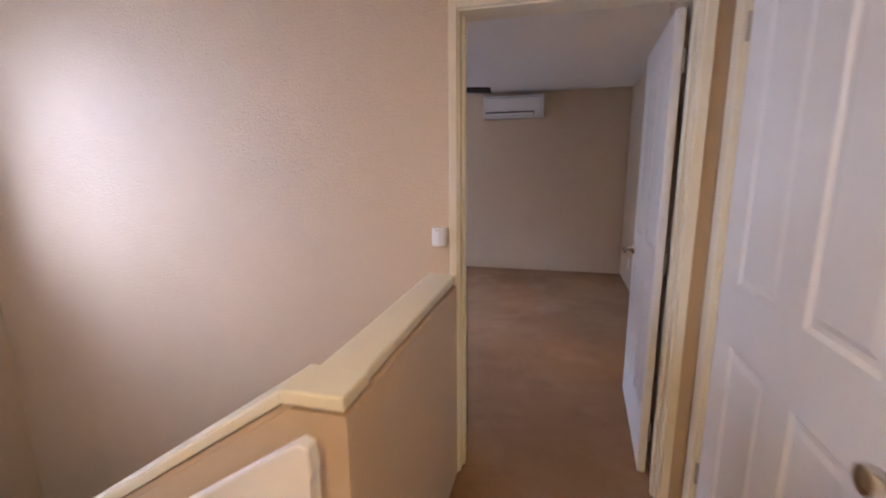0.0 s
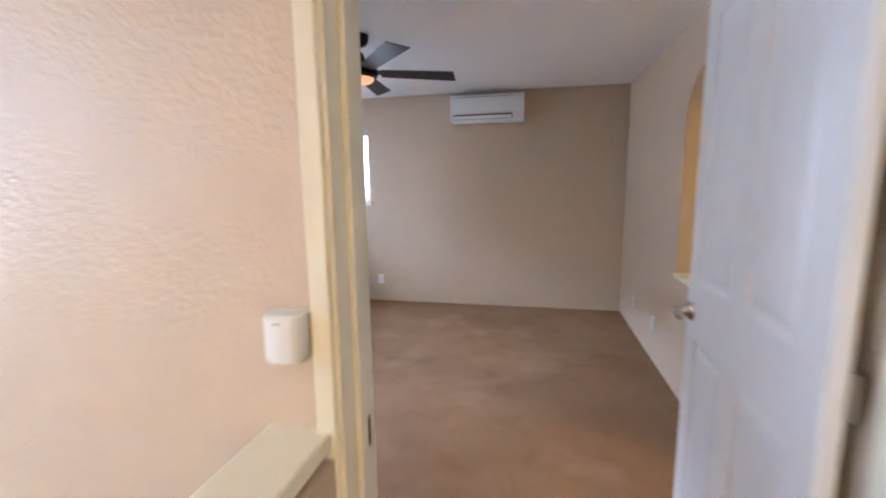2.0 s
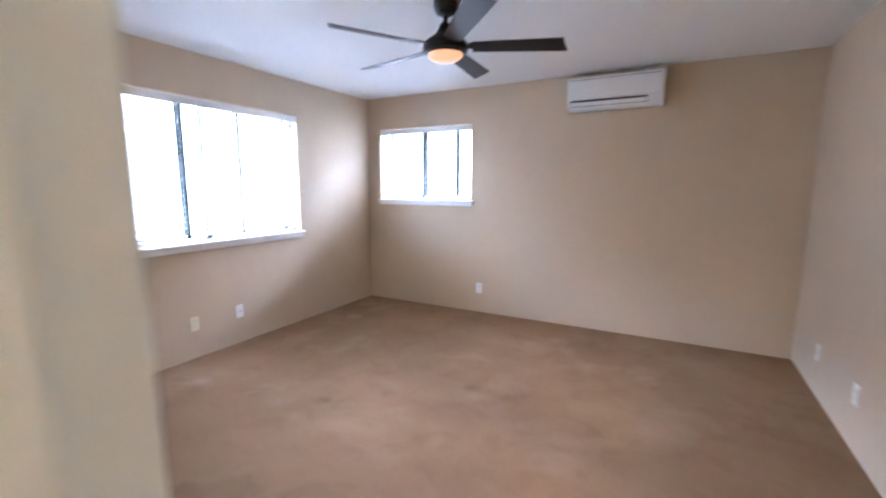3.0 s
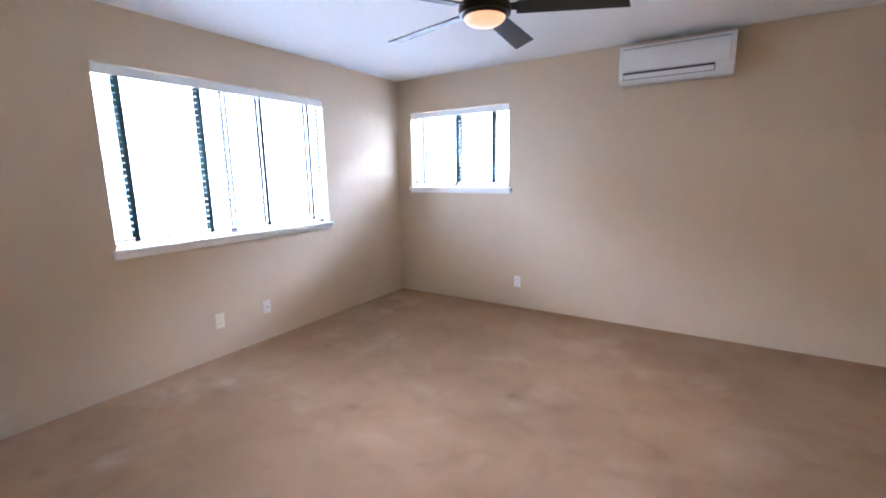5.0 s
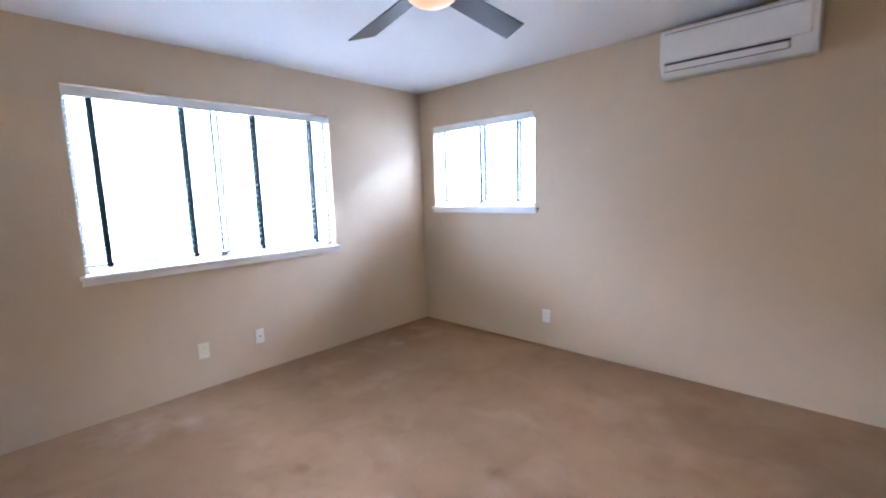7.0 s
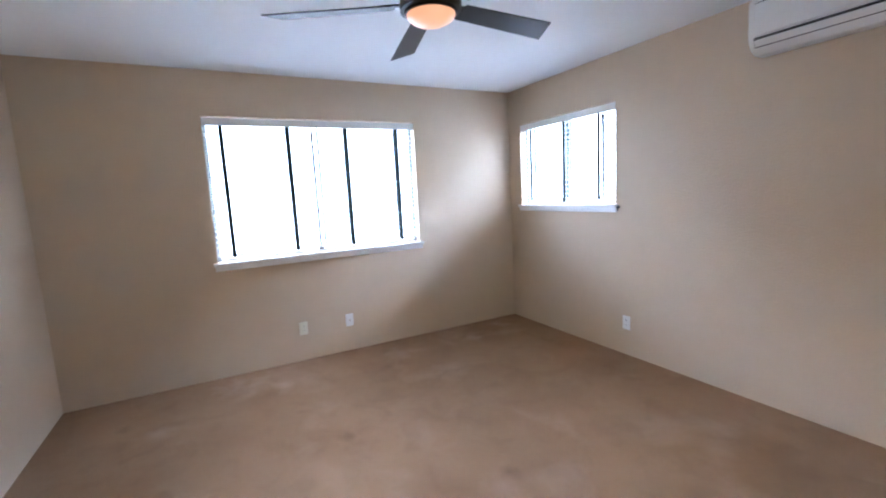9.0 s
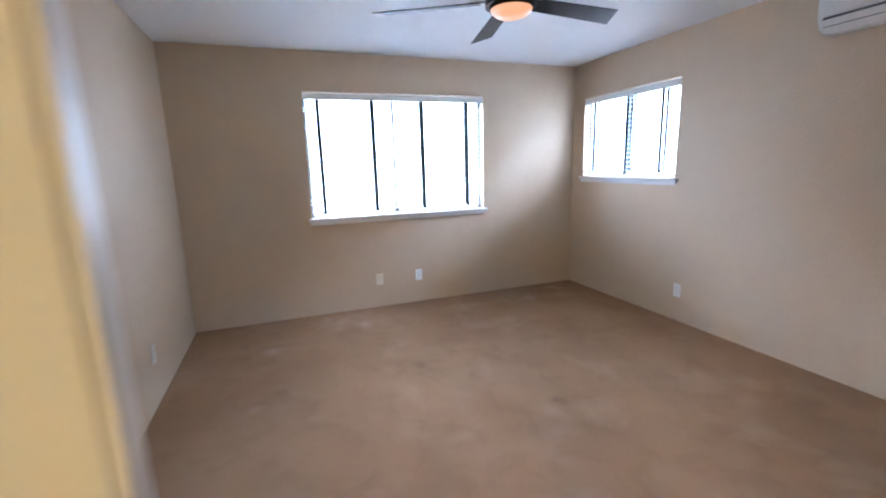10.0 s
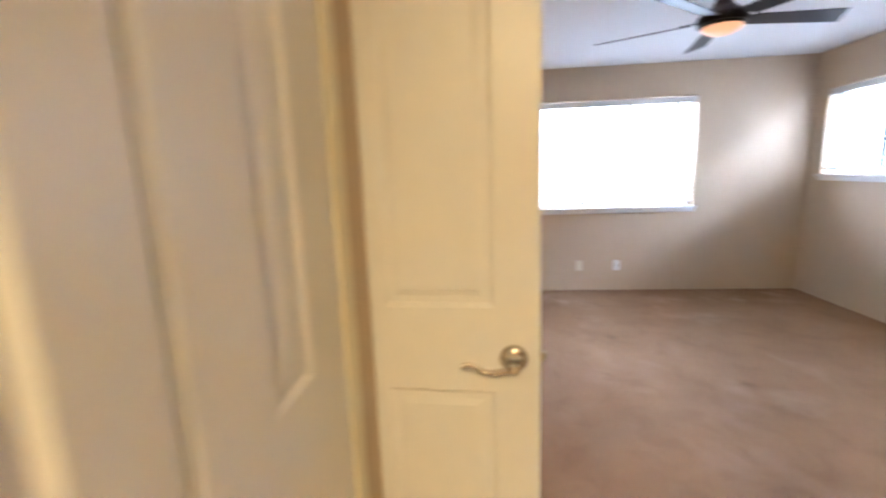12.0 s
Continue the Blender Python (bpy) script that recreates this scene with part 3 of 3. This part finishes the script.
# ---- ceiling fan ----
def fan():
    f = thing("ceiling_fan", pose(-1.06, 3.835, CEIL), "dark bronze five-blade ceiling fan with a lit bowl", "ceiling fan")
    bm = bmesh.new()
    spin(bm, [(0.030, -0.075), (0.052, -0.065), (0.066, -0.045), (0.070, -0.02), (0.070, 0)], 36)
    part("canopy", bm, M_BRONZE, f, "", True)
    bm = bmesh.new()
    spin(bm, [(0.012, -0.18), (0.012, -0.06)], 20)
    part("downrod", bm, M_BRONZE, f, "", True)
    bm = bmesh.new()
    spin(bm, [(0.100, -0.262), (0.128, -0.258), (0.130, -0.235), (0.126, -0.215), (0.105, -0.195), (0.074, -0.176), (0.052, -0.156), (0.040, -0.132), (0.033, -0.112), (0.028, -0.106)], 48)
    part("motor_housing", bm, M_BRONZE, f, "", True).location.z = -0.010
    bm = bmesh.new()
    spin(bm, [(0.108, -0.272), (0.112, -0.266), (0.112, -0.258), (0.106, -0.255)], 48)
    part("light_ring", bm, M_BRONZE, f, "", True).location.z = -0.010
    bm = bmesh.new()
    prof = [(0.104 * math.cos(a), -0.266 - 0.050 * math.sin(a)) for a in [radians(d) for d in (88, 80, 70, 60, 48, 36, 24, 12, 0)]]
    spin(bm, prof, 48)
    part("light_bowl", bm, M_BOWL, f, "glowing frosted glass bowl", True).location.z = -0.010
    blade_me = iron_me = None
    for k in range(5):
        a = 95 - 72 * k
        if blade_me is None:
            tmp = bmesh.new()
            prism(tmp, [(0.155, -0.050), (0.652, -0.066), (0.700, 0.068), (0.155, 0.052)], 0.006)
            bmesh.ops.bevel(tmp, geom=list(tmp.edges), offset=0.002, segments=2, affect="EDGES")
            ob = part("blade", tmp, M_BLADE, f, "espresso wood-toned blade")
            blade_me = ob.data
            tmp = bmesh.new()
            prism(tmp, [(0.10, -0.022), (0.17, -0.034), (0.21, -0.030), (0.225, 0), (0.21, 0.030), (0.17, 0.034), (0.10, 0.022)], 0.005, Matrix.Translation((0, 0, 0.0065)))
            bmesh.ops.bevel(tmp, geom=list(tmp.edges), offset=0.0015, segments=1, affect="EDGES")
            ob2 = part("blade_iron", tmp, M_BRONZE, f)
            iron_me = ob2.data
        else:
            ob, ob2 = new("blade", blade_me), new("blade_iron", iron_me)
            ob["label"] = "espresso wood-toned blade"
            ob.parent = ob2.parent = f
        q = pose(0, 0, -0.246, 0, 0, a) @ Matrix.Rotation(radians(-13), 4, "X")
        ob.matrix_local = ob2.matrix_local = q


fan()


# ---- air conditioner ----
def air_conditioner():
    ac = thing("air_conditioner", pose(-0.38, YN, 2.093), "white wall-mounted split air conditioner, switched off", "air conditioner")
    W, H, D = 0.79, 0.296, 0.185
    side = [(0, 0.01), (0, H), (-D * 0.55, H), (-D + 0.01, H - 0.012), (-D, H - 0.035), (-D + 0.005, 0.085), (-D + 0.03, 0.03), (-D + 0.07, 0.0), (-0.02, 0.0)]
    bm = bmesh.new()
    prism(bm, side, W, Matrix(((0, 0, 1, -W / 2), (1, 0, 0, 0), (0, 1, 0, 0), (0, 0, 0, 1))))
    bmesh.ops.bevel(bm, geom=[e for e in bm.edges], offset=0.005, segments=2, affect="EDGES")
    part("body", bm, M_PLASTIC, ac, "", True)
    bm = bmesh.new()
    soft_box(bm, -W / 2 + 0.03, W / 2 - 0.03, -D - 0.004, -D + 0.01, 0.088, H - 0.045, 0.005)
    part("front_panel", bm, M_PLASTIC, ac)
    bm = bmesh.new()
    soft_box(bm, -W / 2 + 0.03, W / 2 - 0.03, -D - 0.003, -D + 0.01, H - 0.039, H - 0.036, 0.001, 1)
    part("panel_seam", bm, M_DARK, ac)
    tilt = Matrix.Translation((0, -D + 0.012, 0.055)) @ Matrix.Rotation(radians(25), 4, "X")
    bm = bmesh.new()
    soft_box(bm, -W / 2 + 0.035, W / 2 - 0.12, -0.012, 0.02, -0.026, 0.026, 0.002, 1, tilt)
    part("outlet_slot", bm, M_DARK, ac)
    bm = bmesh.new()
    soft_box(bm, -W / 2 + 0.04, W / 2 - 0.125, -0.020, -0.008, -0.020, 0.016, 0.003, 2, tilt)
    part("louver", bm, M_PLASTIC, ac)
    bm = bmesh.new()
    soft_box(bm, -0.06, 0.06, -D - 0.0055, -D - 0.0035, 0.098, 0.106, 0.0008, 1)
    part("badge", bm, M_VINYL, ac, "small grey plain badge")
    bm = bmesh.new()
    for i in range(14):
        soft_box(bm, -W / 2 + 0.05 + i * 0.05, -W / 2 + 0.09 + i * 0.05, -0.12, -0.03, H - 0.001, H + 0.002, 0.0008, 1)
    part("intake_grille", bm, M_DARK, ac)


air_conditioner()


# ---- wall plates and sensor ----
def wall_plate(m, material, label, kind):
    p = thing("wall_plate", m, label, "outlet cover", "wall plates around the bedroom")
    bm = bmesh.new()
    soft_box(bm, -0.036, 0.036, 0, 0.006, -0.058, 0.058, 0.003, 2)
    part("cover", bm, material, p)
    if kind == "outlet":
        for z in (-0.02, 0.02):
            bm = bmesh.new()
            soft_box(bm, -0.016, 0.016, 0.004, 0.0085, z - 0.013, z + 0.013, 0.002, 2)
            part("socket", bm, material, p)
            bm = bmesh.new()
            for x in (-0.006, 0.006):
                box(bm, x - 0.001, x + 0.001, 0.0084, 0.009, z - 0.002, z + 0.006)
            part("slot", bm, M_DARK, p)
    else:
        bm = bmesh.new()
        spin(bm, [(0.006, 0), (0.006, 0.012), (0.004, 0.013)], 14, Matrix.Translation((0, 0.005, 0)) @ Matrix.Rotation(radians(-90), 4, "X"))
        part("jack", bm, M_NICKEL, p)
    for z in ((0,) if kind == "outlet" else (-0.042, 0.042)):
        bm = bmesh.new()
        spin(bm, [(0.003, 0), (0.003, 0.0075)], 10, Matrix.Translation((0, 0, z)) @ Matrix.Rotation(radians(-90), 4, "X"))
        part("screw", bm, material, p)


wall_plate(pose(XW, 3.535, 0.29, 0, 0, -90), M_CREAM, "almond plastic double outlet under the wide window", "outlet")
wall_plate(pose(XW, 3.95, 0.29, 0, 0, -90), M_PLASTIC, "white plastic cable plate under the wide window", "jack")
wall_plate(pose(-1.705, YN, 0.275, 0, 0, 180), M_PLASTIC, "white plastic double outlet on the window wall", "outlet")
wall_plate(pose(-1.98, 1.845, 0.315, 0, 0, 0), M_PLASTIC, "white plastic double outlet on the stair-side wall", "outlet")
wall_plate(pose(XE, 5.205, 0.29, 0, 0, 90), M_PLASTIC, "white plastic cable plate near the corner", "jack")
wall_plate(pose(XE, 4.50, 0.30, 0, 0, 90), M_PLASTIC, "white plastic double outlet below the pass-through", "outlet")


def sensor():
    s = thing("door_sensor", pose(-0.268, YS_HALL, 1.135), "small white plastic sensor box beside the door frame", "sensor")
    bm = bmesh.new()
    prism(bm, [(-0.034, 0), (-0.034, -0.03), (-0.028, -0.042), (-0.012, -0.048), (0.012, -0.048), (0.028, -0.042), (0.034, -0.03), (0.034, 0)], 0.082)
    bmesh.ops.bevel(bm, geom=list(bm.edges), offset=0.004, segments=3, affect="EDGES")
    part("case", bm, M_PLASTIC, s, "", True)
    bm = bmesh.new()
    soft_box(bm, -0.008, 0.008, -0.0486, -0.047, 0.069, 0.0705, 0.0005, 1)
    part("slot", bm, M_GREY, s)


sensor()


# ---- lamps outside the walk's view ----
def flush_lamp(name, m, label, watts, material):
    l = thing(name, m, label, "ceiling light")
    bm = bmesh.new()
    spin(bm, [(0.15, -0.02), (0.155, -0.012), (0.155, 0)], 36)
    part("base", bm, M_NICKEL, l, "", True)
    bm = bmesh.new()
    spin(bm, [(0.14 * math.cos(radians(a)), -0.02 - 0.07 * math.sin(radians(a))) for a in (86, 70, 50, 30, 12, 0)], 36)
    part("globe", bm, material, l, "glowing opal glass", True)
    d = bpy.data.lights.new(name + "_glow", "AREA")
    d.shape, d.size, d.energy, d.color = "DISK", 0.26, watts, WARM
    ob = new(name + "_glow", d)
    ob.matrix_world = m @ pose(0, 0, -0.105)
    return l


flush_lamp("hall_ceiling_light", pose(0.3, -0.95, CEIL), "lit round opal ceiling light in the hallway", 42, M_HALL_GLOBE)
flush_lamp("bath_ceiling_light", pose(3.0, 2.47, CEIL), "lit round opal ceiling light in the bathroom", 46, M_HALL_GLOBE)
